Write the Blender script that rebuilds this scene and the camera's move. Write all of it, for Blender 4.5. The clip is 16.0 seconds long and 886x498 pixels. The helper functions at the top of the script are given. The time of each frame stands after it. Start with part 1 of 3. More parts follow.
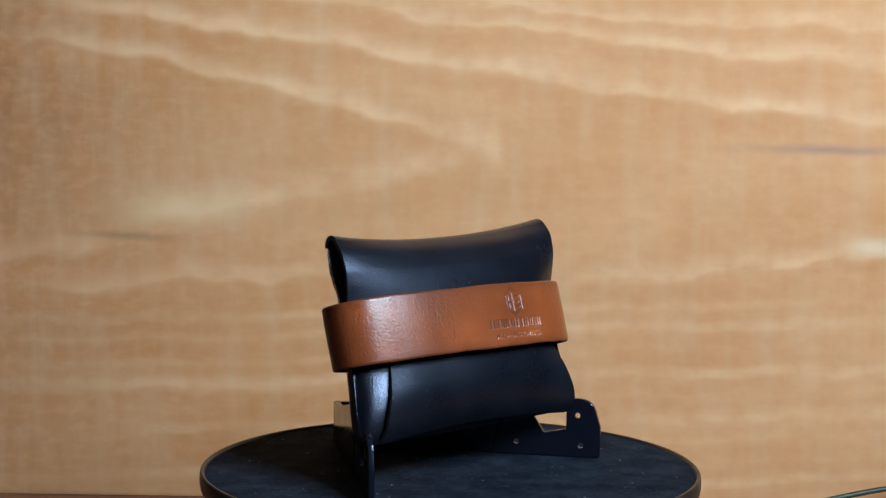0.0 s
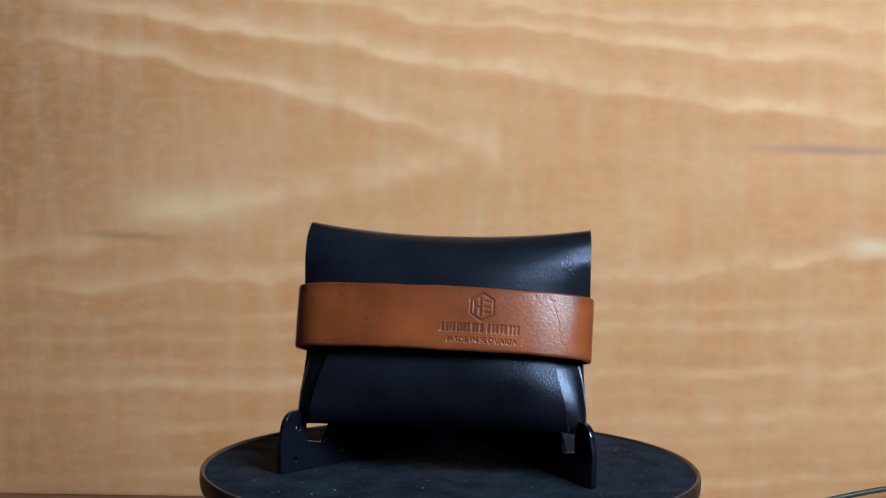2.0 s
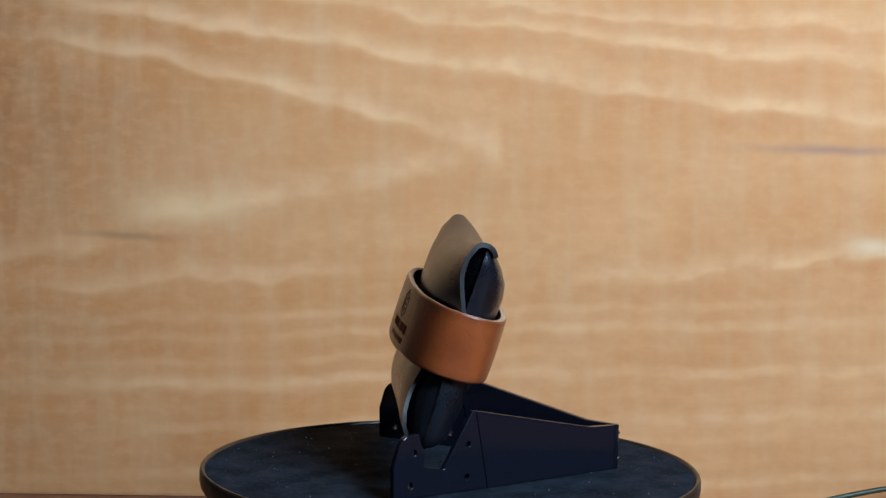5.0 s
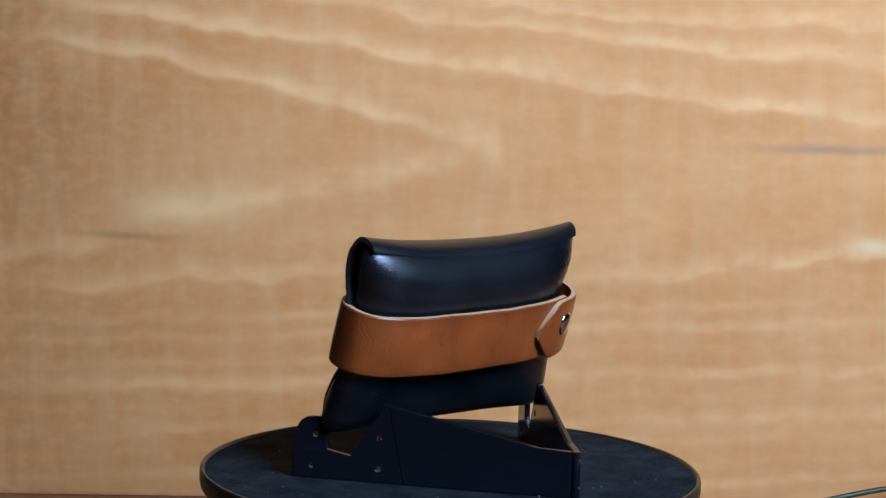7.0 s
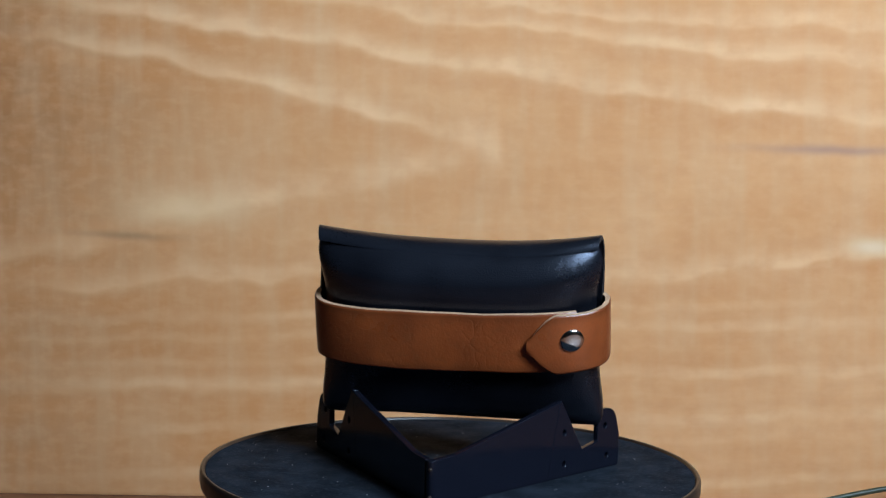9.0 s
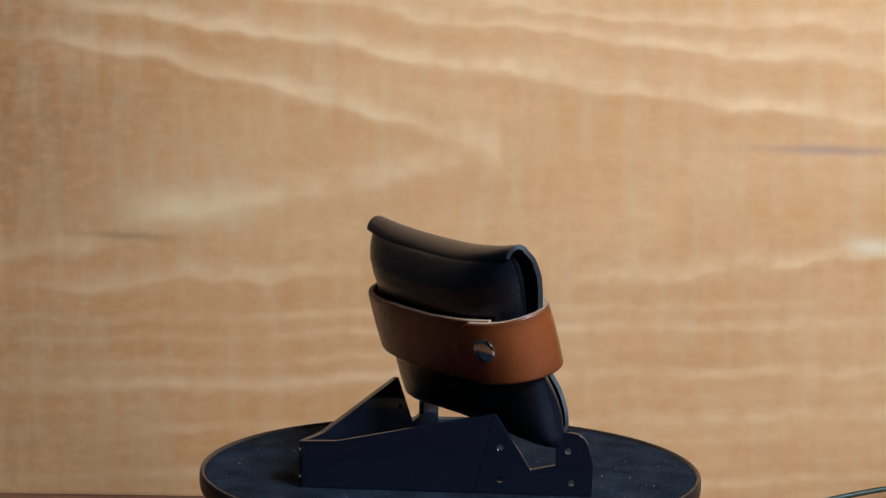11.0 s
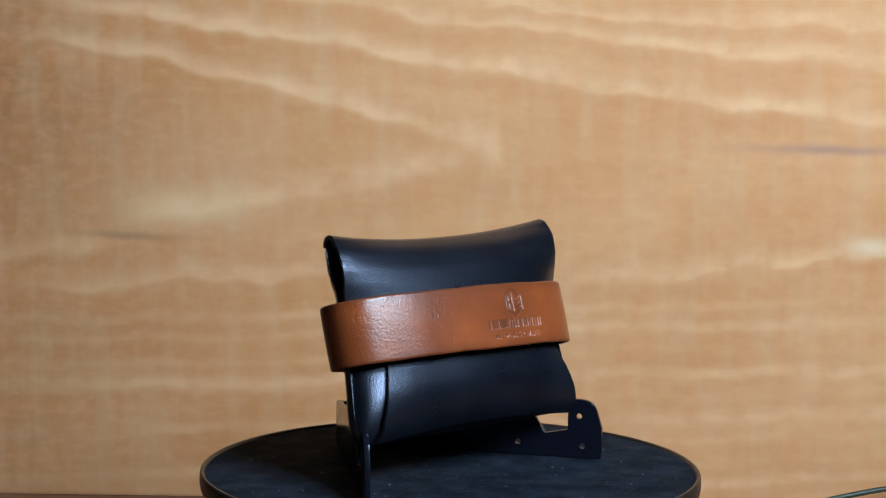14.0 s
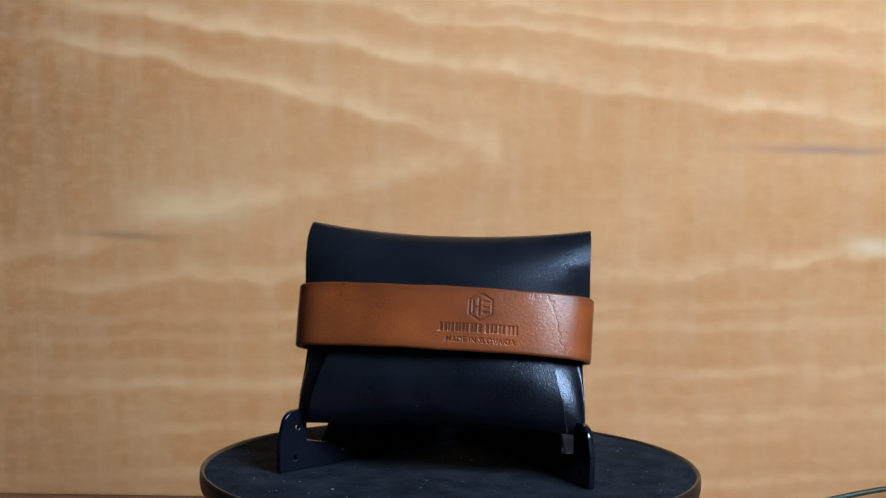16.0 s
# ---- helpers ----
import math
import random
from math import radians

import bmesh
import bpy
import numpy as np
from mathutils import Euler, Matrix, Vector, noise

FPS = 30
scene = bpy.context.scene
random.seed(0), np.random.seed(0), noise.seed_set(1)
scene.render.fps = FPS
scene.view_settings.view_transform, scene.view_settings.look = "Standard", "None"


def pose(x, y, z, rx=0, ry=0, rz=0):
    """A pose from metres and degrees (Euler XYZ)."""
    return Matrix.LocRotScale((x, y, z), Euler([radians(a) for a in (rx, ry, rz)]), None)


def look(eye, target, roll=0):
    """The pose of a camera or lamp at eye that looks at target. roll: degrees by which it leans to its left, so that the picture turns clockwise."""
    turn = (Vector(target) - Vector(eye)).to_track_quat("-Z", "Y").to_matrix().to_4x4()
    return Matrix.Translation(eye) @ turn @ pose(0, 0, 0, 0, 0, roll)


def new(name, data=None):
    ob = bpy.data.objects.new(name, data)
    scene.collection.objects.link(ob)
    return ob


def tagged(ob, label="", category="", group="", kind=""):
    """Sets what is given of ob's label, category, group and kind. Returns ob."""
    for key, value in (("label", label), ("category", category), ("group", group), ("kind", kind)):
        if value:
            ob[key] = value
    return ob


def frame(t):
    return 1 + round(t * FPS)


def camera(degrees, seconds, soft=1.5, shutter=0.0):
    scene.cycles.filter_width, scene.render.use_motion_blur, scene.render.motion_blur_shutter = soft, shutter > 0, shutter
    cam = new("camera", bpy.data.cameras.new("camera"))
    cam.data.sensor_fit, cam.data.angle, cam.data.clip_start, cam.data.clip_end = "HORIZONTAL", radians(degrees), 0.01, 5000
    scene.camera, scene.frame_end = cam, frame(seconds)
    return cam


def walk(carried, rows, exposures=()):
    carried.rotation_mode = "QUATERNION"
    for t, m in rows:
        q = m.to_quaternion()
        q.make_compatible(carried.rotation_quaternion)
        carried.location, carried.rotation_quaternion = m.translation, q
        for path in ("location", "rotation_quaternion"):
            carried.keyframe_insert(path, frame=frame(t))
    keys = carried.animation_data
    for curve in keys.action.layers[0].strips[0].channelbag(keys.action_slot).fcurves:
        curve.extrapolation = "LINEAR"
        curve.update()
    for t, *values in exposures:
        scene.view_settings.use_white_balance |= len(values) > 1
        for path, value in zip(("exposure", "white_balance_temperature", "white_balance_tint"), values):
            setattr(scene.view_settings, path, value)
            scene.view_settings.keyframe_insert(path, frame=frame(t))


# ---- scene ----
# The camera stands still on a tripod before the turntable.
EYE = Vector((0.0, -0.9, 0.19288))
YAW, PITCH = radians(0.2265), radians(6.0668)
AHEAD = Vector((-math.sin(YAW) * math.cos(PITCH), math.cos(YAW) * math.cos(PITCH), -math.sin(PITCH)))
cam = camera(24.12, 16.0, soft=1.4)
STAND = look(EYE, EYE + AHEAD, 0.4388)
walk(cam, [(0.0, STAND), (16.0, STAND)])

# ---- light: daylight from one large window behind the camera, to its right ----
world = bpy.data.worlds.new("sky")
scene.world = world
world.use_nodes = True
wn = world.node_tree.nodes
sky = wn.new("ShaderNodeTexSky")
sky.sky_type, sky.sun_disc, sky.sun_elevation, sky.sun_rotation = "NISHITA", False, radians(35), radians(200)
wn["Background"].inputs["Strength"].default_value = 0.1
world.node_tree.links.new(sky.outputs["Color"], wn["Background"].inputs["Color"])

# the room stands askew to the set: its window wall lies at AWAY along the direction SIDE
SIDE, AWAY, WIN_Z, WIN_W, WIN_H = 37, 0.90, 0.74, 0.54, 0.64
ROOM = pose(0, 0, 0, 0, 0, SIDE)
WIN_X, WALL_S = 0.06, -AWAY
lamp = bpy.data.lights.new("window_daylight", "AREA")
lamp.shape, lamp.size, lamp.size_y, lamp.energy = "RECTANGLE", WIN_W, WIN_H, 63
lamp.color = (0.58, 0.79, 1.0)
sky_light = new("window_daylight", lamp)
sky_light.matrix_world = ROOM @ Matrix.Translation((WIN_X, WALL_S - 0.04, WIN_Z)) @ pose(0, 0, 0, 90, 0, 0)
scene.view_settings.exposure = 0.0


# ---- materials ----
class Nodes:
    """A short hand for node trees."""

    def __init__(self, name, rough=0.5, metal=0.0, color=(0.5, 0.5, 0.5)):
        self.mat = bpy.data.materials.new(name)
        self.mat.use_nodes = True
        self.t = self.mat.node_tree
        self.b = self.t.nodes["Principled BSDF"]
        self.b.inputs["Roughness"].default_value = rough
        self.b.inputs["Metallic"].default_value = metal
        self.b.inputs["Base Color"].default_value = (*color, 1)
        self.tc = self.t.nodes.new("ShaderNodeTexCoord")

    def put(self, sock, v):
        if isinstance(v, (int, float)):
            sock.default_value = v
        elif isinstance(v, tuple):
            sock.default_value = (*v, 1) if len(v) == 3 and len(sock.default_value) == 4 else v
        else:
            self.t.links.new(v, sock)

    def m(self, op, a, b=0.0, c=0.0):
        n = self.t.nodes.new("ShaderNodeMath")
        n.operation = op
        for s, v in zip(n.inputs, (a, b, c)):
            self.put(s, v)
        return n.outputs[0]

    def scaled(self, sx, sy, sz):
        n = self.t.nodes.new("ShaderNodeMapping")
        n.inputs["Scale"].default_value = (sx, sy, sz)
        self.t.links.new(self.tc.outputs["Object"], n.inputs["Vector"])
        return n.outputs[0]

    def noise(self, scale, detail=3.0, vec=None, rough=0.5):
        n = self.t.nodes.new("ShaderNodeTexNoise")
        n.inputs["Scale"].default_value, n.inputs["Detail"].default_value = scale, detail
        n.inputs["Roughness"].default_value = rough
        self.t.links.new(vec if vec else self.tc.outputs["Object"], n.inputs["Vector"])
        return n.outputs["Fac"]

    def cells(self, scale, feature="F1", vec=None):
        n = self.t.nodes.new("ShaderNodeTexVoronoi")
        n.feature = feature
        n.inputs["Scale"].default_value = scale
        self.t.links.new(vec if vec else self.tc.outputs["Object"], n.inputs["Vector"])
        return n.outputs["Distance"]

    def warped(self, amount, scale, stretch):
        """Object coordinates, stretched and pushed about by noise."""
        n = self.t.nodes.new("ShaderNodeTexNoise")
        n.inputs["Scale"].default_value, n.inputs["Detail"].default_value = scale, 2.0
        self.t.links.new(self.tc.outputs["Object"], n.inputs["Vector"])
        push = self.t.nodes.new("ShaderNodeVectorMath")
        push.operation = "MULTIPLY_ADD"
        self.t.links.new(n.outputs["Color"], push.inputs[0])
        push.inputs[1].default_value = (amount, amount, amount)
        self.t.links.new(self.scaled(*stretch), push.inputs[2])
        return push.outputs[0]

    def mix(self, fac, a, b, how="MIX"):
        n = self.t.nodes.new("ShaderNodeMix")
        n.data_type, n.blend_type = "RGBA", how
        self.put(n.inputs[0], fac)
        self.put(n.inputs[6], a)
        self.put(n.inputs[7], b)
        return n.outputs[2]

    def span(self, v, a, b, c, d):
        n = self.t.nodes.new("ShaderNodeMapRange")
        for s, x in zip(n.inputs, (v, a, b, c, d)):
            self.put(s, x)
        return n.outputs[0]

    def bump(self, height, dist, strength=1.0, after=None):
        n = self.t.nodes.new("ShaderNodeBump")
        n.inputs["Distance"].default_value, n.inputs["Strength"].default_value = dist, strength
        self.put(n.inputs["Height"], height)
        if after:
            self.t.links.new(after, n.inputs["Normal"])
        self.t.links.new(n.outputs[0], self.b.inputs["Normal"])
        return n.outputs[0]

    def set(self, **kw):
        for k, v in kw.items():
            self.put(self.b.inputs[k.replace("_", " ")], v)
        return self.mat


# pale growth lines of the veneer: where (board units), slope, bend, half length, width, strength
LINES = ((4.2, 1.40, 0.23, 0.010, 4.6, 0.085, 0.85), (5.3, 3.40, -0.20, 0.004, 3.4, 0.13, 0.6), (8.6, 1.24, 0.145, -0.003, 8.5, 0.085, 0.85),
         (10.2, 0.57, 0.115, 0.0, 6.5, 0.075, 0.65), (12.2, 0.28, 0.065, 0.0, 5.0, 0.07, 0.55), (0.4, 4.58, -0.16, 0.0, 1.8, 0.11, 0.7),
         (3.2, 5.04, -0.065, 0.0, 3.4, 0.09, 0.6), (13.4, 4.66, -0.095, 0.0, 3.6, 0.075, 0.6), (2.6, 0.28, 0.10, 0.0, 2.2, 0.07, 0.4),
         (8.5, 2.62, 0.5, 0.0, 0.45, 0.2, 0.5), (2.9, 6.95, -0.02, 0.0, 3.6, 0.09, 0.4), (13.5, 0.88, 0.07, 0.0, 3.0, 0.07, 0.4))


def backdrop_wood():
    n = Nodes("pale_veneer", 0.55)
    sep = n.t.nodes.new("ShaderNodeSeparateXYZ")
    n.t.links.new(n.tc.outputs["Object"], sep.inputs[0])
    # board units of about 33 mm, from the upper left
    a = n.m("MULTIPLY_ADD", sep.outputs[0], 30.65, 7.84)
    b0 = n.m("MULTIPLY_ADD", sep.outputs[2], -30.65, 4.41)
    wob = n.m("SUBTRACT", n.noise(16, 2, n.scaled(1, 1, 0.7)), 0.5)
    wob2 = n.m("SUBTRACT", n.noise(55, 2, n.scaled(0.6, 1, 0.6)), 0.5)
    b = n.m("ADD", b0, n.m("ADD", n.m("MULTIPLY", wob, 0.75), n.m("MULTIPLY", wob2, 0.16)))
    base, pale, deep = (0.635, 0.297, 0.123), (0.80, 0.455, 0.24), (0.52, 0.206, 0.069)
    # broad warm and cool zones of the sheet
    col = n.mix(n.span(n.noise(9, 3, n.scaled(0.6, 1, 1.6)), 0.36, 0.66, 0, 1), (0.68, 0.335, 0.147), (0.58, 0.248, 0.090))
    col = n.mix(n.span(n.noise(30, 3, n.scaled(0.25, 1, 1.7)), 0.40, 0.68, 0, 0.5), col, base)
    # close, nearly level growth rings towards the foot of the board
    level = n.m("ADD", b0, n.m("ADD", n.m("MULTIPLY", wob, 0.4), n.m("MULTIPLY", wob2, 0.14)))
    ring = n.m("SINE", n.m("MULTIPLY", n.m("ADD", level, n.m("MULTIPLY", a, 0.035)), 15.5))
    ring2 = n.m("SINE", n.m("MULTIPLY", n.m("ADD", level, n.m("MULTIPLY", a, 0.02)), 6.7))
    ring = n.m("ADD", n.m("MULTIPLY", ring, 0.6), n.m("MULTIPLY", ring2, 0.5))
    low = n.m("MULTIPLY", n.span(b0, 4.5, 5.6, 0, 1), n.span(n.noise(22, 2, n.scaled(0.5, 1, 1)), 0.34, 0.6, 0.25, 1))
    col = n.mix(n.m("MULTIPLY", low, n.span(ring, 0.0, 1.0, 0, 0.56)), col, pale)
    col = n.mix(n.m("MULTIPLY", low, n.span(ring, -0.2, -1.0, 0, 0.35)), col, deep)

    def spots(col, list_of):
        """Stretched soft spots of another tone."""
        for cx, cy, lx, ly, tone, f in list_of:
            ex = n.m("DIVIDE", n.m("SUBTRACT", a, cx), lx)
            ey = n.m("DIVIDE", n.m("ADD", n.m("SUBTRACT", b0, cy), n.m("MULTIPLY_ADD", ex, -0.03, n.m("MULTIPLY", wob2, 0.1))), ly)
            g = n.m("EXPONENT", n.m("MULTIPLY", n.m("ADD", n.m("MULTIPLY", ex, ex), n.m("MULTIPLY", ey, ey)), -1.0))
            col = n.mix(n.m("MULTIPLY", g, f), col, tone)
        return col

    # browner left side under the growth lines, partly painting in the window light's falloff
    col = spots(col, ((-0.6, 1.4, 4.2, 4.8, (0.29, 0.112, 0.038), 0.86), (-0.4, 8.0, 3.2, 3.0, (0.32, 0.13, 0.048), 0.62)))
    for cx, cy, slope, bend, half, width, force in LINES:
        dx = n.m("SUBTRACT", a, cx)
        dy = n.m("SUBTRACT", n.m("SUBTRACT", b, cy), n.m("MULTIPLY", dx, n.m("MULTIPLY_ADD", dx, bend, slope)))
        fade = n.span(n.m("ABSOLUTE", dx), half * 0.62, half, 1, 0)
        # sharp below, soft above; a warmer shade follows underneath
        wide = n.span(dy, -0.02, 0.02, width * 2.6, width)
        e = n.m("DIVIDE", dy, wide)
        g = n.m("MULTIPLY", n.m("EXPONENT", n.m("MULTIPLY", n.m("MULTIPLY", e, e), -1.0)), fade)
        under = n.m("DIVIDE", n.m("SUBTRACT", dy, 3.4 * width), 2.4 * width)
        h = n.m("MULTIPLY", n.m("EXPONENT", n.m("MULTIPLY", n.m("MULTIPLY", under, under), -1.0)), fade)
        col = n.mix(n.m("MULTIPLY", h, force * 0.45), col, deep)
        vary = n.span(n.noise(26, 2, n.scaled(0.7, 1, 0.7)), 0.32, 0.58, 0.5, 1.0)
        col = n.mix(n.m("MULTIPLY", n.m("MULTIPLY", g, n.m("MULTIPLY", vary, n.span(a, -0.5, 5.0, 0.5, 1.0))), force), col, pale)
    # cross chatter, pores and warm blotches
    col = n.mix(n.span(n.noise(75, 3, n.scaled(0.8, 1, 1)), 0.44, 0.66, 0, 0.30), col, deep)
    col = n.mix(n.span(n.noise(170, 2, n.scaled(0.6, 1, 1)), 0.45, 0.7, 0, 0.18), col, (0.72, 0.40, 0.205))
    col = n.mix(n.span(n.noise(60, 3, n.scaled(0.2, 1, 1.5)), 0.38, 0.75, 0, 0.25), col, deep)
    col = n.mix(n.span(n.noise(60, 3, n.scaled(1.3, 1, 0.22)), 0.42, 0.75, 0, 0.22), col, (0.66, 0.45, 0.265))
    # resin streaks and pale flecks
    col = spots(col, ((2.2, 4.23, 0.85, 0.07, (0.25, 0.13, 0.06), 0.6), (14.7, 2.6, 1.3, 0.085, (0.30, 0.16, 0.13), 0.62),
                      (15.4, 4.3, 0.4, 0.16, (0.74, 0.53, 0.33), 0.8), (3.3, 3.75, 1.1, 0.34, (0.74, 0.48, 0.26), 0.5)))
    n.bump(n.noise(300, 2, n.scaled(0.1, 1, 1)), 0.0002, 0.4)
    return n.set(Base_Color=col, Roughness=n.span(n.noise(20), 0.3, 0.7, 0.6, 0.75), Specular_IOR_Level=0.25)


def black_leather():
    n = Nodes("black_leather", 0.4)
    col = n.mix(n.span(n.noise(40, 4), 0.35, 0.7, 0, 1), (0.0030, 0.0033, 0.0052), (0.0065, 0.0072, 0.0105))
    grain = n.m("ADD", n.m("MULTIPLY", n.cells(1500), 0.8), n.m("MULTIPLY", n.noise(2300, 3), 0.6))
    nb = n.bump(grain, 0.00015, 0.55)
    # soft hollows and a few pull lines in the hide
    n.bump(n.noise(45, 2), 0.0005, 0.2, nb)
    rough = n.m("ADD", n.span(n.noise(35, 2), 0.25, 0.75, 0.23, 0.30), n.m("MULTIPLY", n.noise(1200, 2), 0.06))
    return n.set(Base_Color=col, Roughness=rough, Specular_Tint=(0.72, 0.78, 1.0, 1.0), Specular_IOR_Level=0.62)


def tan_leather():
    n = Nodes("tan_leather", 0.4)
    col = n.mix(n.span(n.noise(45, 4), 0.3, 0.72, 0, 1), (0.295, 0.066, 0.0165), (0.178, 0.037, 0.0100))
    col = n.mix(n.span(n.noise(24, 3), 0.42, 0.65, 0, 0.6), col, (0.125, 0.027, 0.0075))
    col = n.mix(n.span(n.noise(420, 3), 0.5, 0.8, 0, 0.35), col, (0.15, 0.05, 0.018))
    # fine wrinkles across the band where the hide was bent
    crease = n.span(n.noise(300, 3, n.scaled(1, 1, 0.35)), 0.6, 0.72, 0, 1)
    where = n.span(n.noise(28, 2), 0.52, 0.66, 0, 1)
    crease = n.m("MULTIPLY", crease, where)
    col = n.mix(n.m("MULTIPLY", crease, 0.3), col, (0.10, 0.030, 0.010))
    sep = n.t.nodes.new("ShaderNodeSeparateXYZ")
    n.t.links.new(n.tc.outputs["Object"], sep.inputs[0])
    way = n.m("ADD", n.m("MULTIPLY_ADD", sep.outputs[2], 0.30, sep.outputs[0]), n.m("MULTIPLY", n.noise(190, 2), -0.008))
    crack = n.span(n.m("ABSOLUTE", n.m("SUBTRACT", way, 0.0650)), 0.0, 0.0006, 1, 0)
    crack = n.m("MULTIPLY", crack, n.m("LESS_THAN", sep.outputs[1], -0.005))
    crease = n.m("MAXIMUM", crease, n.m("MULTIPLY", crack, 0.5))
    col = n.mix(n.m("MULTIPLY", crack, 0.3), col, (0.06, 0.016, 0.006))
    # the borders are burnished darker
    rim = n.t.nodes.new("ShaderNodeAttribute")
    rim.attribute_name = "across"
    edge = n.m("ADD", rim.outputs["Fac"], n.m("MULTIPLY", n.m("SUBTRACT", n.noise(80, 3), 0.5), 0.35))
    col = n.mix(n.span(edge, 0.68, 1.05, 0, 0.75), col, (0.115, 0.026, 0.0075))
    # the hide's slanting creases, mostly on the back
    fold = n.span(n.cells(120, "DISTANCE_TO_EDGE", n.warped(0.016, 75, (1.0, 1.0, 0.7))), 0.0, 0.10, 1, 0)
    fold = n.m("MULTIPLY", fold, n.span(n.noise(38, 2), 0.46, 0.60, 0, 1))
    fold = n.m("MULTIPLY", fold, n.span(sep.outputs[1], -0.004, 0.004, 0.06, 1))
    col = n.mix(n.m("MULTIPLY", fold, 0.12), col, (0.10, 0.026, 0.009))
    nb = n.bump(n.m("ADD", n.m("MULTIPLY", n.cells(1100), 0.6), n.noise(800, 3)), 0.00014, 0.55)
    nb = n.bump(n.noise(110, 3), 0.0003, 0.35, nb)
    nb = n.bump(n.m("MULTIPLY", fold, -1.0), 0.0004, 0.22, nb)
    n.bump(n.m("MULTIPLY", crease, -1.0), 0.0003, 0.5, nb)
    return n.set(Base_Color=col, Roughness=n.span(n.noise(70, 3), 0.3, 0.7, 0.27, 0.37), Specular_IOR_Level=0.42)


def raw_edge():
    n = Nodes("raw_leather_edge", 0.75)
    col = n.mix(n.noise(500, 3), (0.52, 0.33, 0.21), (0.30, 0.15, 0.08))
    n.bump(n.noise(2500, 2), 0.0003, 0.5)
    return n.set(Base_Color=col)


def dark_edge():
    n = Nodes("dark_burnished_edge", 0.5)
    col = n.mix(n.noise(600, 3), (0.006, 0.006, 0.008), (0.018, 0.017, 0.019))
    return n.set(Base_Color=col)


def stamped():
    n = Nodes("stamped_leather", 0.38)
    return n.set(Base_Color=n.mix(n.noise(600, 2), (0.075, 0.018, 0.0055), (0.13, 0.031, 0.0095)))


def black_acrylic():
    n = Nodes("black_acrylic", 0.14)
    rough = n.span(n.noise(90, 4), 0.35, 0.75, 0.10, 0.24)
    n.bump(n.noise(60, 2), 0.0004, 0.2)
    return n.set(Base_Color=(0.005, 0.0055, 0.010), Roughness=rough, Specular_Tint=(0.75, 0.85, 1.0, 1.0))


def felt_top():
    n = Nodes("matte_black_mat", 0.8)
    col = n.mix(n.span(n.noise(55, 5), 0.4, 0.72, 0, 1), (0.006, 0.0085, 0.013), (0.017, 0.022, 0.031))
    col = n.mix(n.span(n.noise(420, 4), 0.55, 0.8, 0, 0.7), col, (0.040, 0.047, 0.060))
    n.bump(n.noise(900, 4), 0.0005, 0.5)
    return n.set(Base_Color=col, Roughness=n.span(n.noise(80, 3), 0.3, 0.7, 0.8, 1.0), Specular_IOR_Level=0.06)


def plain(name, color, rough, metal=0.0, vary=0.25, scale=30, bump=0.0):
    n = Nodes(name, rough, metal)
    low = tuple(c * (1 - vary) for c in color)
    if bump:
        n.bump(n.noise(scale * 8, 3), bump, 0.5)
    return n.set(Base_Color=n.mix(n.span(n.noise(scale, 4), 0.3, 0.7, 0, 1), color, low),
                 Roughness=n.span(n.noise(scale * 1.7, 3), 0.3, 0.7, rough * 0.85, min(1, rough * 1.15)))


WOOD, BLACK, TAN, EDGE, BEDGE, STAMP = backdrop_wood(), black_leather(), tan_leather(), raw_edge(), dark_edge(), stamped()
ACRYL, FELT = black_acrylic(), felt_top()
RIM = plain("dark_glossy_rim", (0.034, 0.019, 0.013), 0.36, 0.0, 0.4, 60)
CHROME = plain("nickel", (0.74, 0.72, 0.70), 0.13, 1.0, 0.06, 200)
TABLE = plain("red_brown_wood", (0.23, 0.085, 0.04), 0.45, 0.0, 0.4, 14, 0.0004)
PLASTER = plain("dim_plaster", (0.11, 0.10, 0.095), 0.9, 0.0, 0.08, 3, 0.002)
FLOOR = plain("brown_floor", (0.24, 0.14, 0.08), 0.5, 0.0, 0.35, 6, 0.0006)
FRAME = plain("white_paint", (0.78, 0.77, 0.74), 0.4, 0.0, 0.05, 10)
GREEN = plain("dark_green_rubber", (0.03, 0.04, 0.018), 0.45, 0.0, 0.3, 90)
DUST = plain("pale_dust", (0.26, 0.27, 0.29), 0.9, 0.0, 0.2, 500)


# ---- building helpers ----
def part(name, data, material, parent=None, label=""):
    """Links a bmesh or mesh as one object under a thing."""
    if isinstance(data, bmesh.types.BMesh):
        me = bpy.data.meshes.new(name)
        bmesh.ops.recalc_face_normals(data, faces=data.faces)
        data.to_mesh(me)
        data.free()
    else:
        me = data
    for mat in material if isinstance(material, tuple) else (material,):
        me.materials.append(mat)
    ob = new(name, me)
    ob.parent = parent
    return tagged(ob, label)


def smooth(ob, angle=40):
    me = ob.data
    me.polygons.foreach_set("use_smooth", [True] * len(me.polygons))
    me.set_sharp_from_angle(angle=radians(angle))
    return ob


def box(bm, lo, hi, bevel=0.0):
    c, s = [(a + b) / 2 for a, b in zip(lo, hi)], [b - a for a, b in zip(lo, hi)]
    made = bmesh.ops.create_cube(bm, size=1, matrix=Matrix.Translation(c) @ Matrix.Diagonal((*s, 1)))
    if bevel:
        edges = list({e for v in made["verts"] for e in v.link_edges})
        bmesh.ops.bevel(bm, geom=edges, offset=bevel, segments=2, affect="EDGES", profile=0.7)
    return bm


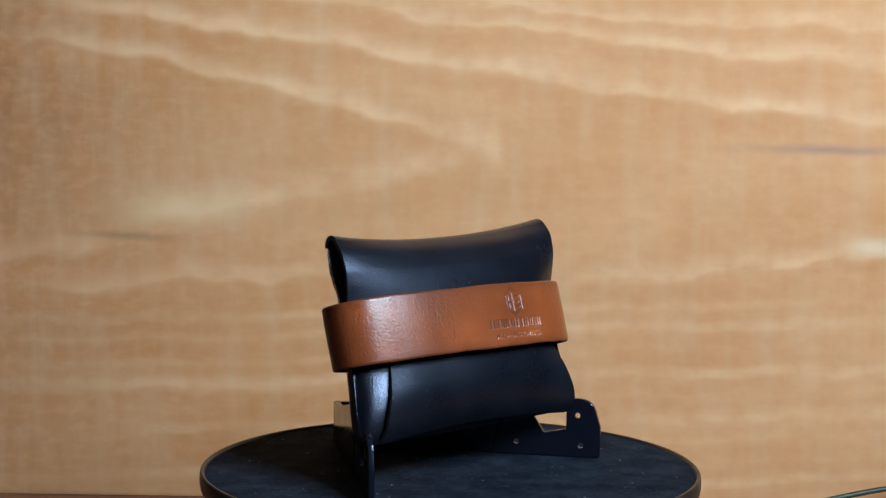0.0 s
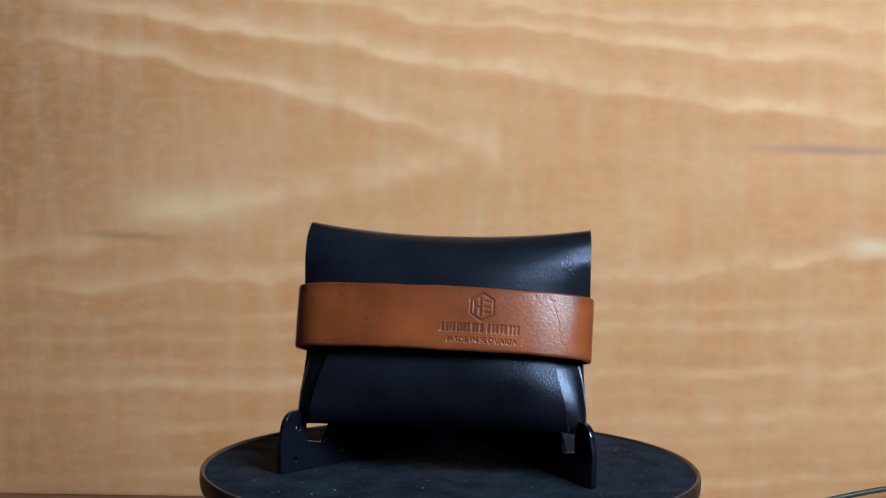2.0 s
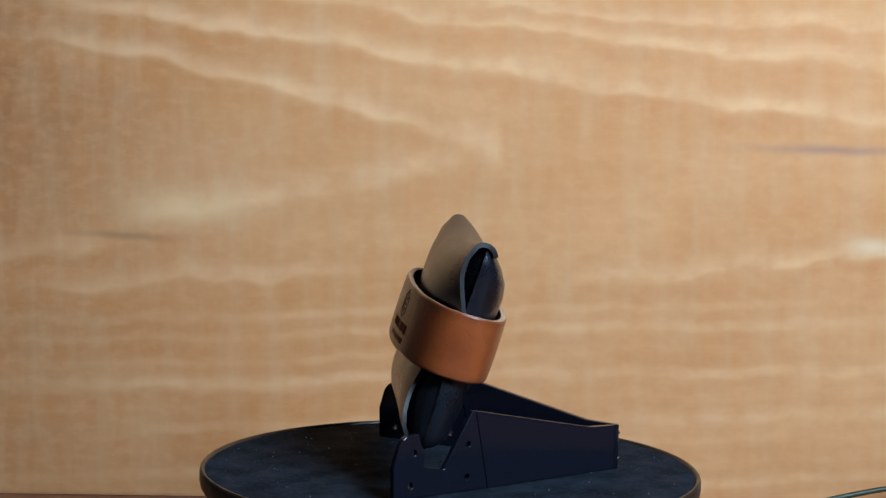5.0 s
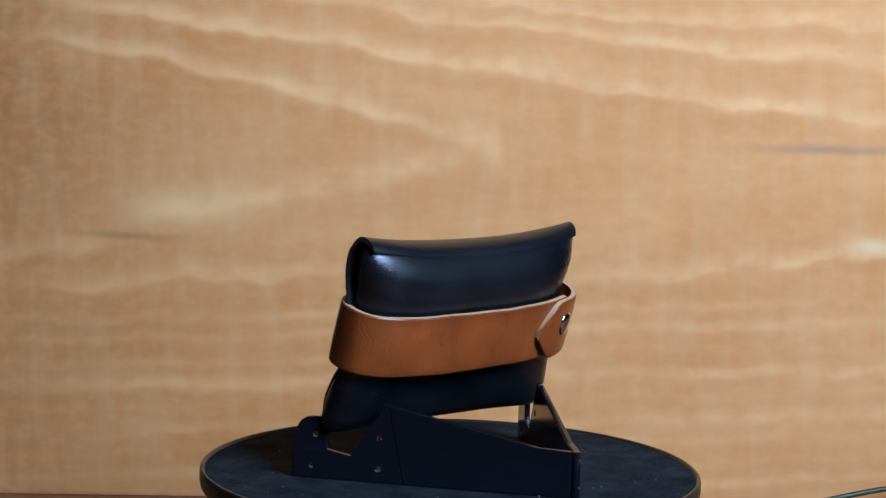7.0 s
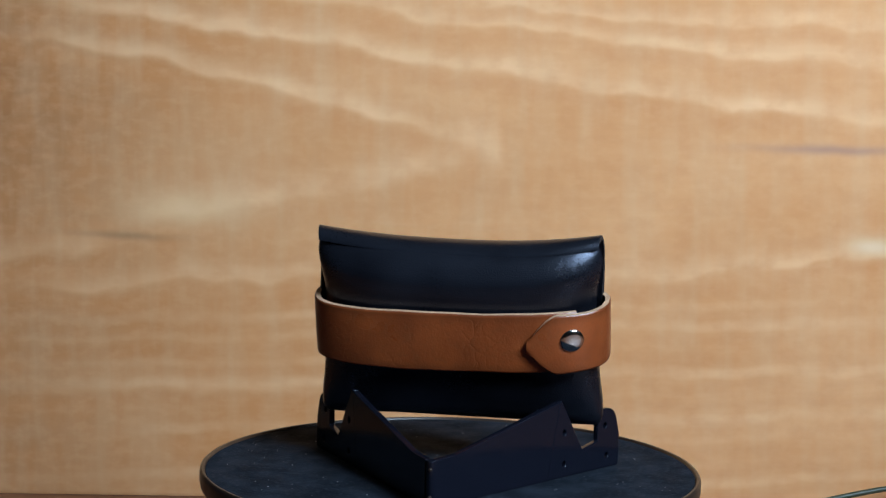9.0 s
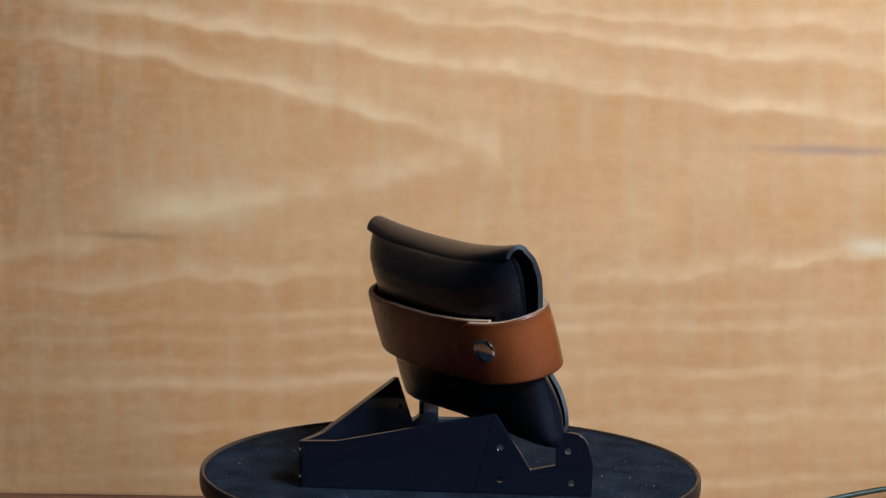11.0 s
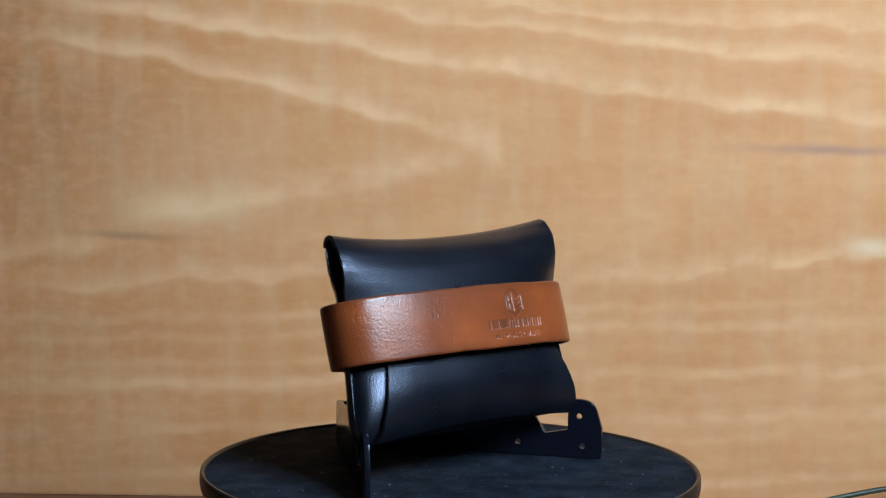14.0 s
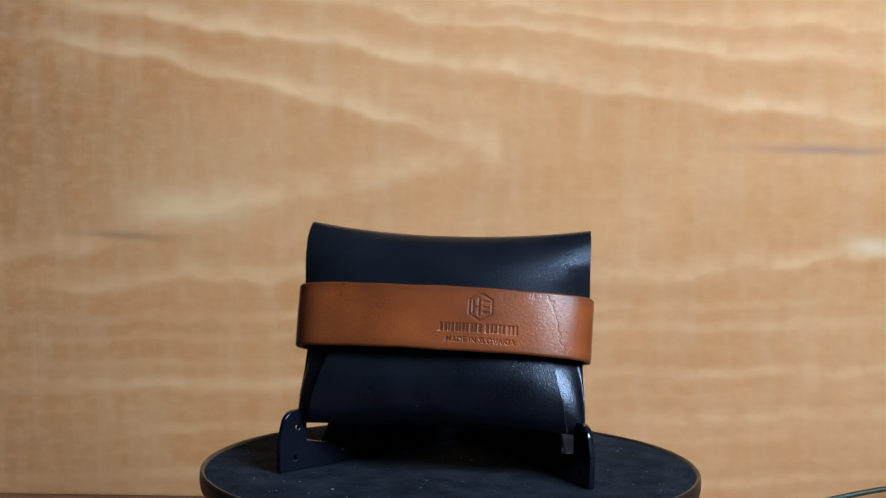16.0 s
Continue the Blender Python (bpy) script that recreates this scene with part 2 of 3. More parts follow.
def lathe(profile, segs=96, m=None):
    """A solid turned about z from (radius, height) pairs."""
    bm = bmesh.new()
    rings = []
    for r, z in profile:
        if r < 1e-7:
            rings.append([bm.verts.new((0, 0, z))])
        else:
            rings.append([bm.verts.new((r * math.cos(2 * math.pi * k / segs), r * math.sin(2 * math.pi * k / segs), z)) for k in range(segs)])
    for p, q in zip(rings, rings[1:]):
        for k in range(segs):
            j = (k + 1) % segs
            vs = [p[k % len(p)], p[j % len(p)], q[j % len(q)], q[k % len(q)]]
            vs = list(dict.fromkeys(vs))
            if len(vs) > 2:
                bm.faces.new(vs)
    if m:
        bm.transform(m)
    return bm


def slab(grid, thick, out=1.0):
    """A sheet with thickness from a grid of points (rows, columns, 3); the rims get the second material."""
    g = np.asarray(grid, float)
    du, dv = np.gradient(g, axis=0), np.gradient(g, axis=1)
    nm = np.cross(du, dv)
    nm /= np.linalg.norm(nm, axis=2, keepdims=True) + 1e-12
    t = np.asarray(thick, float)
    g2 = g + nm * out * (t[..., None] if t.ndim else t)
    r, c = g.shape[:2]
    bm = bmesh.new()
    A = [[bm.verts.new(g[i, j]) for j in range(c)] for i in range(r)]
    B = [[bm.verts.new(g2[i, j]) for j in range(c)] for i in range(r)]
    for i in range(r - 1):
        for j in range(c - 1):
            bm.faces.new((A[i][j], A[i][j + 1], A[i + 1][j + 1], A[i + 1][j]))
            bm.faces.new((B[i][j], B[i + 1][j], B[i + 1][j + 1], B[i][j + 1]))
    loop = [(0, j) for j in range(c)] + [(i, c - 1) for i in range(1, r)] + [(r - 1, j) for j in range(c - 2, -1, -1)] + [(i, 0) for i in range(r - 2, 0, -1)]
    for (i, j), (k, l) in zip(loop, loop[1:] + loop[:1]):
        f = bm.faces.new((A[i][j], A[k][l], B[k][l], B[i][j]))
        f.material_index = 1
    return bm


def flat_shape(outline, holes, depth, bevel, res=3):
    """A plate cut from 2D outlines, with bevelled edges, as a mesh in the xy plane."""
    cu = bpy.data.curves.new("cut", "CURVE")
    cu.dimensions, cu.fill_mode, cu.extrude, cu.bevel_depth, cu.bevel_resolution = "2D", "BOTH", depth / 2 - bevel, bevel, res
    cu.offset = -bevel
    for pts in [outline, *holes]:
        sp = cu.splines.new("POLY")
        sp.points.add(len(pts) - 1)
        for q, (x, y) in zip(sp.points, pts):
            q.co = (x, y, 0, 1)
        sp.use_cyclic_u = True
    ob = new("cut", cu)
    me = bpy.data.meshes.new_from_object(ob.evaluated_get(bpy.context.evaluated_depsgraph_get()))
    bpy.data.objects.remove(ob)
    bpy.data.curves.remove(cu)
    return me


def rounded(points, steps=6):
    """An outline with rounded corners from (x, y, radius) corners."""
    out = []
    k = len(points)
    for i in range(k):
        x, y, r = points[i]
        p, a, b = Vector((x, y)), Vector(points[i - 1][:2]), Vector(points[(i + 1) % k][:2])
        if r <= 0:
            out.append((x, y))
            continue
        u, v = (a - p).normalized(), (b - p).normalized()
        half = u.angle(v) / 2
        d = min(r / math.tan(half), 0.49 * (a - p).length, 0.49 * (b - p).length)
        s, e = p + u * d, p + v * d
        for q in range(steps + 1):
            w = q / steps
            out.append(tuple((1 - w) ** 2 * s + 2 * w * (1 - w) * p + w * w * e))
    return out


def circle(x, y, r, k=16):
    return [(x + r * math.cos(2 * math.pi * i / k), y + r * math.sin(2 * math.pi * i / k)) for i in range(k)]


MM = 0.001

# ---- setting: the room, closed round the set ----
X0, X1, Y0, Y1, Z0, Z1 = -1.9, 1.9, WALL_S, 2.6, -0.83, 1.65


def wall(name, *boxes, mat=PLASTER):
    bm = bmesh.new()
    for lo, hi in boxes:
        box(bm, lo, hi)
    bm.transform(ROOM)
    return tagged(part(name, bm, mat), kind="structure")


tagged(wall("floor", ((X0, Y0, Z0 - 0.1), (X1, Y1, Z0)), mat=FLOOR), "brown wooden floor of the room", "floor")
tagged(wall("ceiling", ((X0, Y0, Z1), (X1, Y1, Z1 + 0.1))), "plain greyish plaster ceiling", "ceiling")
tagged(wall("wall_north", ((X0, Y1, Z0), (X1, Y1 + 0.12, Z1))), "plain greyish plaster wall", "wall")
tagged(wall("wall_west", ((X0 - 0.12, Y0, Z0), (X0, Y1, Z1))), "plain greyish plaster wall", "wall")
tagged(wall("wall_east", ((X1, Y0, Z0), (X1 + 0.12, Y1, Z1))), "plain greyish plaster wall", "wall")
wx0, wx1, wz0, wz1 = WIN_X - WIN_W / 2, WIN_X + WIN_W / 2, WIN_Z - WIN_H / 2, WIN_Z + WIN_H / 2
tagged(wall("wall_south", ((X0, Y0 - 0.12, Z0), (wx0, Y0, Z1)), ((wx1, Y0 - 0.12, Z0), (X1, Y0, Z1)),
            ((wx0, Y0 - 0.12, Z0), (wx1, Y0, wz0)), ((wx0, Y0 - 0.12, wz1), (wx1, Y0, Z1))), "greyish plaster wall with a window opening", "wall")
win = tagged(new("window_1"), "white painted window letting in daylight", "window", kind="structure")
bm = bmesh.new()
for lo, hi in (((wx0, Y0 - 0.02, wz0), (wx0 + 0.05, Y0 + 0.02, wz1)), ((wx1 - 0.05, Y0 - 0.02, wz0), (wx1, Y0 + 0.02, wz1)),
               ((wx0 + 0.05, Y0 - 0.02, wz0), (wx1 - 0.05, Y0 + 0.02, wz0 + 0.05)), ((wx0 + 0.05, Y0 - 0.02, wz1 - 0.05), (wx1 - 0.05, Y0 + 0.02, wz1)),
               ((WIN_X - 0.03, Y0 - 0.02, wz0 + 0.05), (WIN_X + 0.03, Y0 + 0.02, wz1 - 0.05))):
    box(bm, lo, hi, 0.004)
bm.transform(ROOM)
part("window_frame", bm, FRAME, win)

# ---- table, backdrop board, cable ----
TOP = -0.0815
table = tagged(new("table"), "red-brown wooden table under the turntable", "table")
part("tabletop", box(bmesh.new(), (-0.8, -0.42, TOP - 0.03), (0.9, 0.42, TOP), 0.003), TABLE, table)
for lx in (-0.74, 0.84):
    for ly in (-0.36, 0.36):
        part("leg", box(bmesh.new(), (lx - 0.03, ly - 0.03, Z0), (lx + 0.03, ly + 0.03, TOP - 0.0301), 0.003), TABLE, table)

board = part("backdrop_board", box(bmesh.new(), (-0.285, 0, TOP - 0.0664), (0.285, 0.018, 0.40), 0.002), WOOD)
board.matrix_world = pose(-0.0047, 0.291, 0.0664, 0, 0, -1.5)
tagged(board, "pale wood veneer board with wavy grain, standing on the table", "backdrop board")


def tube(name, pts, r, mat):
    cu = bpy.data.curves.new(name, "CURVE")
    cu.dimensions, cu.bevel_depth, cu.bevel_resolution = "3D", r, 3
    sp = cu.splines.new("NURBS")
    sp.points.add(len(pts) - 1)
    for q, c in zip(sp.points, pts):
        q.co = (*c, 1)
    sp.use_endpoint_u, sp.order_u = True, 3
    ob = new("cut", cu)
    me = bpy.data.meshes.new_from_object(ob.evaluated_get(bpy.context.evaluated_depsgraph_get()))
    bpy.data.objects.remove(ob)
    bpy.data.curves.remove(cu)
    return smooth(part(name, me, mat))


cable = tube("cable", [(0.09, 0.15, TOP + 0.0016), (0.13, 0.22, TOP + 0.0016), (0.185, 0.262, TOP + 0.0016), (0.222, 0.268, -0.0730), (0.252, 0.272, -0.0677), (0.30, 0.273, -0.062), (0.37, 0.27, -0.068), (0.45, 0.26, TOP + 0.0016), (0.62, 0.20, TOP + 0.0016)], 0.0016, GREEN)
tagged(cable, "dark green cable looping over the table before the board", "cable")

# ---- turntable ----
turntable = tagged(new("turntable"), "round black turntable with a dark glossy raised rim", "turntable")
disc = smooth(part("disc", lathe([(0, -0.009), (0.1055, -0.009), (0.1074, -0.007), (0.1074, -0.0002), (0, -0.0002)], 160), FELT, turntable, "dusty matte black top"))
smooth(part("rim", lathe([(0.1075, -0.0085), (0.1085, -0.0085), (0.1095, -0.0070), (0.1100, -0.0045), (0.1100, -0.0012), (0.1097, 0.0003), (0.1091, 0.0008), (0.1083, 0.0007), (0.1077, -0.0001), (0.1075, -0.0006), (0.1075, -0.0085)], 160), RIM, turntable, "dark brown glossy rim"))
smooth(part("foot", lathe([(0, -0.0091), (0.034, -0.0091), (0.036, -0.03), (0.075, -0.065), (0.078, -0.0815), (0, -0.0815)], 96), RIM, turntable))
# pale dust specks lying on the top
rnd = random.Random(5)
bm = bmesh.new()
for k in range(120):
    a, r, s = rnd.uniform(0, 6.283), 0.102 * math.sqrt(rnd.random()), rnd.uniform(0.0001, 0.00024) * (1.7 if rnd.random() < 0.12 else 1)
    bmesh.ops.create_icosphere(bm, subdivisions=1, radius=1, matrix=Matrix.Translation((r * math.cos(a), r * math.sin(a), 0.0)) @ pose(0, 0, 0, 0, 0, rnd.uniform(0, 180)) @ Matrix.Diagonal((s * rnd.uniform(1, 2.2), s, s * 0.6, 1)))
tagged(part("dust", bm, DUST, turntable, "pale dust specks"), kind="stuff")

# ---- display stand: two plates that meet in a V behind the pouch ----
stand = tagged(new("display_stand"), "glossy black V-shaped stand of two notched plates on the turntable", "display stand")
FRONT = [(0, 0, 1.5), (-0.3, 14, 5), (3.4, 26.5, 8), (14.0, 27.2, 5), (15.4, 20, 2), (15.4, 12.9, 0.8), (25.7, 10.7, 0.8), (40.6, 34.0, 0.8), (42.3, 33.8, 0.5), (49.5, 0, 0.4)]
REAR = [(42.4, 33.7, 0.4), (107.5, 20.3, 6), (121.4, 19.8, 0.6), (121.4, 0, 0.6), (49.6, 0, 0.3)]
HOLES = [(10.2, 19.2), (8.6, 5.6), (38.6, 19.8), (38.3, 6.0)]
for ax_, side in ((-70.6, -1), (65.8, 1)):
    A, B = Vector((ax_ * MM, -0.0285, 0)), Vector((-0.0038, 0.0738, 0))
    along = (B - A).normalized()
    basis = Matrix((along, Vector((0, 0, 1)), along.cross(Vector((0, 0, 1))))).transposed().to_4x4()
    m = Matrix.Translation(A) @ basis
    me = flat_shape([(x * MM, y * MM) for x, y in rounded(FRONT)], [[(x, y) for x, y in circle(h * MM, v * MM, 1.25 * MM)] for h, v in HOLES], 2.6 * MM, 0.45 * MM)
    me.transform(m)
    smooth(part("front_plate", me, ACRYL, stand), 50)
    me = flat_shape([(x * MM, y * MM) for x, y in rounded(REAR)], [], 3.0 * MM, 0.4 * MM)
    me.transform(m)
    smooth(part("rear_plate", me, ACRYL, stand), 50)
smooth(part("hinge_post", lathe([(0, 0), (0.0017, 0), (0.0019, 0.0004), (0.0019, 0.0194), (0.0015, 0.0198), (0, 0.0199)], 24, Matrix.Translation((-0.0038, 0.0731, 0))), ACRYL, stand))
for z in (0.0045, 0.0160):
    bm = bmesh.new()
    bmesh.ops.create_uvsphere(bm, u_segments=12, v_segments=8, radius=0.0008)
    bm.transform(Matrix.Translation((-0.0038, 0.0749, z)))
    smooth(part("hinge_pin", bm, RIM, stand, "small dark metal pin"), 180)

# ---- pouch ----
LEAN = Matrix.Translation((-0.0023, -0.0160, 0.0232)) @ pose(0, 0, 0, -17)
pouch = tagged(new("leather_pouch"), "black leather pouch closed by a tan strap, leaning on the stand", "pouch")


def deep_front(z):
    """How far the outer front lies before the pouch's middle plane."""
    return np.interp(z, [0, 1.5, 5, 10, 14, 18, 24, 30, 52, 57, 62, 68, 75, 80, 82.5], [3.8, 7.4, 10.8, 12.9, 13.9, 14.5, 14.4, 13.8, 16.8, 17.0, 16.7, 15.6, 12.6, 8.8, 4.5])


def deep_back(z):
    return np.interp(z, [0, 1.5, 5, 14, 26, 36, 45, 64, 70, 75, 78, 80, 81.1, 81.8], [4, 8.2, 11.8, 14.0, 15.2, 16.0, 16.8, 17.2, 15.9, 12.8, 10.2, 7.8, 5.2, 2.4])


def half_width(z):
    return np.interp(z, [0, 2, 5, 10, 20, 45, 60, 71, 75, 78.5, 82.5], [60.4, 62.2, 63.2, 63.0, 61.6, 59.8, 60.6, 62.6, 62.9, 62.0, 60.4])


def sag(x, z):
    """The top edge dips and the bottom edge rises between the corners."""
    u = np.clip(x / 62, -1.1, 1.1)
    return (4.6 * u * u - 1.3) * np.clip((z - 30) / 52, 0, 1.1) - (3.6 * (u * u - 0.6) + 1.4) * np.clip((20 - z) / 20, 0, 1)


def pinch(x, z):
    """How far the strap draws the pouch's corners in, towards its ends."""
    u = np.clip(np.abs(x) / 62, 0, 1.05)
    z = np.asarray(z, float)
    return (8.4 * u ** 2 + 2.4 * u ** 6) * (1 + 0.5 * np.clip(np.asarray(x) / 62, 0, 1)) * np.exp(-((z - 46) / np.where(z > 46, 24, 26)) ** 2)


def back_in(x, z):
    """How far the back's ends are drawn forward, above all near the top."""
    u = np.clip(np.abs(x) / 62, 0, 1.05)
    return np.where(np.asarray(x) > 0, 0.55, 1.0) * (0.5 * pinch(-np.abs(x), z) + 5.0 * u ** 4 * np.clip((np.asarray(z, float) - 44) / 18, 0, 1))


def to_bag(p):
    """From the pouch's own millimetres (x, y, z) to the turntable's metres."""
    p = np.asarray(p, float) * MM
    r = np.array(LEAN)
    return p @ r[:3, :3].T + r[:3, 3]


# body: back, gussets and inner front in one skin
zs = np.concatenate([[0, 0.6, 1.5, 3, 5, 8], np.linspace(11, 70, 30), [72.5, 74.5, 76.2, 77.6, 78.8, 79.8, 80.5, 81.1, 81.5, 81.8]])
th = np.linspace(0, 2 * math.pi, 96, endpoint=False)
bm = bmesh.new()
rings = []
for z in zs:
    F, K = max(1.0, deep_front(z) - np.interp(z, [0, 34, 46], [1.8, 1.8, 4.0])), deep_back(z)
    Wd = half_width(z) - np.interp(z, [40, 52], [0, 0.5])
    T = (F + K) / 2
    R = min(T, 12.5)
    c, s = np.cos(th), np.sin(th)
    # round ended section
    x = np.sign(c) * np.abs(c) ** 0.45 * Wd
    y = np.sign(s) * np.abs(s) ** 0.62 * T
    end = np.clip((np.abs(x) - (Wd - 1.1 * R)) / (1.1 * R), 0, 1)
    y = np.sign(s) * np.minimum(np.abs(y), T * np.sqrt(np.clip(1 - end ** np.where(s > 0, 4.0, 2.3), 0, 1)) + 1e-3)
    y = y + (K - F) / 2
    y = y - np.sign(y) * np.minimum(np.abs(y), np.where(y < 0, 0.8 * pinch(x, z), back_in(x, z)))
    x = x - 0.4 * np.clip(z / 60, 0, 1)
    P = to_bag(np.stack([x, y, z + sag(x, z)], 1))
    rings.append([bm.verts.new(q) for q in P])
for p, q in zip(rings, rings[1:]):
    for k in range(96):
        bm.faces.new((p[k], p[(k + 1) % 96], q[(k + 1) % 96], q[k]))
bm.faces.new(rings[0][::-1])
top = rings[-1]
for k in range(48):
    quad = [top[k], top[k + 1], top[(96 - k - 1) % 96], top[(96 - k) % 96]]
    bm.faces.new(list(dict.fromkeys(quad)))
smooth(part("body", bm, BLACK, pouch), 60)

# flap: a sheet that leaves the back at the top ridge, folds over the top and comes down the front under the strap
path = [(6.5 * math.cos(a), 77.4 + 4.0 * math.sin(a)) for a in np.linspace(0.35, math.pi - 0.45, 15)]
path += [(-deep_front(z) + 3.0, z) for z in np.linspace(78, 46, 22)]
us = np.linspace(-1, 1, 61)
rows = []
for k, (y, z) in enumerate(path):
    hw = np.interp(k, [0, 6, 17, 36], [60.2, 61.6, 62.4, 61.2])
    x = us * hw
    w = min(1.0, max(0.0, (y + 7) / 14))
    yy = y + 0.25 * np.sin(us * 5 + z / 20) + pinch(x, z) * (1 - w) - back_in(x, z) * w
    zz = z + sag(x, np.full_like(x, z))
    rows.append(np.stack([x, yy, zz], 1))
smooth(part("flap", slab(to_bag(rows), np.full((len(path), 61), 2.0 * MM), 1), (BLACK, BEDGE), pouch, "sheet folded over the top with burnished edges"), 50)
us = np.linspace(-1, 1, 49)

# lower front panel: a trapezium that widens towards the base and turns under it
rows = []
for k, z in enumerate(np.concatenate([np.linspace(50, 8, 22), [5, 2.5, 0.8]])):
    hw = np.interp(z, [0, 8, 28, 50], [56.5, 55.2, 48.2, 42.5])
    x = us * hw
    y = -deep_front(z) + 1.6 + pinch(x, z) + np.interp(np.abs(us), [0, 0.8, 1], [0, 0.2, 0.5]) + np.clip((z - 34) / 16, 0, 1) * 0.8
    rows.append(np.stack([x, y + 0.2 * np.sin(us * 4 + z / 9), np.full_like(x, z) + sag(x, np.full_like(x, z))], 1))
smooth(part("front_panel", slab(to_bag(rows), np.full((len(rows), 49), 1.7 * MM), 1), (BLACK, BEDGE), pouch, "lower front panel with a raised edge"), 50)

# strap: a band round the pouch whose pointed end laps over at the back and is snapped shut
SW = 13.6
SX, SYF, SYB = 60.8, 19.0, 19.0


def band(a, lift=0.0):
    """The strap's inner line at the angle a: x and y in the pouch's millimetres."""
    c, s = math.cos(a), math.sin(a)
    x = math.copysign(math.sqrt(abs(c)), c) * SX
    n = (2.5 if c < 0 else 2.05) if s < 0 else 2.5 if c < 0 else 3.0
    y = max(0.0, 1 - (abs(x) / SX) ** n) ** (1 / n) * (SYB if s > 0 else -SYF)
    x += max(0.0, x) * 0.014
    if lift:
        k = math.hypot(x / SX ** 2, y / SYB ** 2)
        x, y = x + lift * x / SX ** 2 / k, y + lift * y / SYB ** 2 / k
    return x, y


def band_z(x, y):
    """The height of the strap's middle line, which rises a little to the back."""
    return 43.3 + 0.02 * y - 0.012 * x


def at_x(x, front=True):
    a = math.acos(math.copysign(min(1, abs(x) / SX) ** 2, x))
    return -a if front else a


a0, a1 = at_x(-52, False), at_x(-31.5, False) - 2 * math.pi
fine = np.linspace(0, 1, 3000)
ang = a0 + (a1 - a0) * fine
raw = np.array([band(a) for a in ang])
run = np.concatenate([[0], np.cumsum(np.hypot(*np.diff(raw, axis=0).T))])
total = run[-1]

# the stamp, drawn flat in millimetres about its middle: emblem, letter-sized frames, small capitals
STAMP_X, RECESS = 18.2, 0.45


def emblem_shape():
    """A hexagon outline with plain bars inside."""
    bm = bmesh.new()
    hexa = [(6.0 * math.sin(k * math.pi / 3), 5.2 + 6.4 * math.cos(k * math.pi / 3)) for k in range(6)]
    o = [bm.verts.new((x, z, 0)) for x, z in hexa]
    i = [bm.verts.new((x * 0.85, 5.2 + (z - 5.2) * 0.85, 0)) for x, z in hexa]
    for k in range(6):
        bm.faces.new((o[k], o[(k + 1) % 6], i[(k + 1) % 6], i[k]))
    for x0, z0, x1, z1 in ((-3.7, -2.8, -2.9, 2.8), (-1.3, -3.9, -0.5, 3.9), (-2.9, -0.4, -1.3, 0.4), (0.7, 2.0, 3.8, 2.8), (0.7, -0.4, 3.3, 0.4), (0.7, -2.8, 3.8, -2.0)):
        bm.faces.new([bm.verts.new((x, z + 5.2, 0)) for x, z in ((x0, z0), (x1, z0), (x1, z1), (x0, z1))])
    return bm


def bar_shapes():
    """Upright bars, two for each broad letter of the line."""
    made, x = [], -17.0
    for w in (3.1, 0.9, 3.0, 2.5, 3.2, 3.1, -1.2, 3.0, 3.1, 3.3, 2.9):
        if w > 0:
            for x0, x1 in ((x, x + 1.15), (x + w - 1.15, x + w)) if w > 1 else ((x, x + w),):
                bm = bmesh.new()
                bm.faces.new([bm.verts.new((p, q - 3.9, 0)) for p, q in ((x0, -1.9), (x1, -1.9), (x1, 1.9), (x0, 1.9))])
                made.append(bm)
        x += abs(w) + 0.35
    return made


def letter_shapes(text, size, dz):
    cu = bpy.data.curves.new("letters", "FONT")
    cu.body, cu.size, cu.align_x, cu.align_y, cu.resolution_u = text, size, "CENTER", "CENTER", 2
    cu.offset = 0.03
    ob = new("cut", cu)
    me = bpy.data.meshes.new_from_object(ob.evaluated_get(bpy.context.evaluated_depsgraph_get()))
    bpy.data.objects.remove(ob)
    bpy.data.curves.remove(cu)
    bm = bmesh.new()
    bm.from_mesh(me)
    bpy.data.meshes.remove(me)
    bmesh.ops.translate(bm, verts=bm.verts, vec=(0.3, dz, 0))
    return bm


def pressed(shapes, x, z):
    """1 where the stamp has pressed the hide down, for arrays of places."""
    hit = np.zeros(x.shape)
    for bm in shapes:
        for tri in bm.calc_loop_triangles():
            (ax, az, _), (bx, bz, _), (cx, cz, _) = [lp.vert.co for lp in tri]
            d = (bz - cz) * (ax - cx) + (cx - bx) * (az - cz)
            if abs(d) < 1e-9:
                continue
            u = ((bz - cz) * (x - cx) + (cx - bx) * (z - cz)) / d
            v = ((cz - az) * (x - cx) + (ax - cx) * (z - cz)) / d
            hit[(u >= 0) & (v >= 0) & (u + v <= 1)] = 1
    return hit


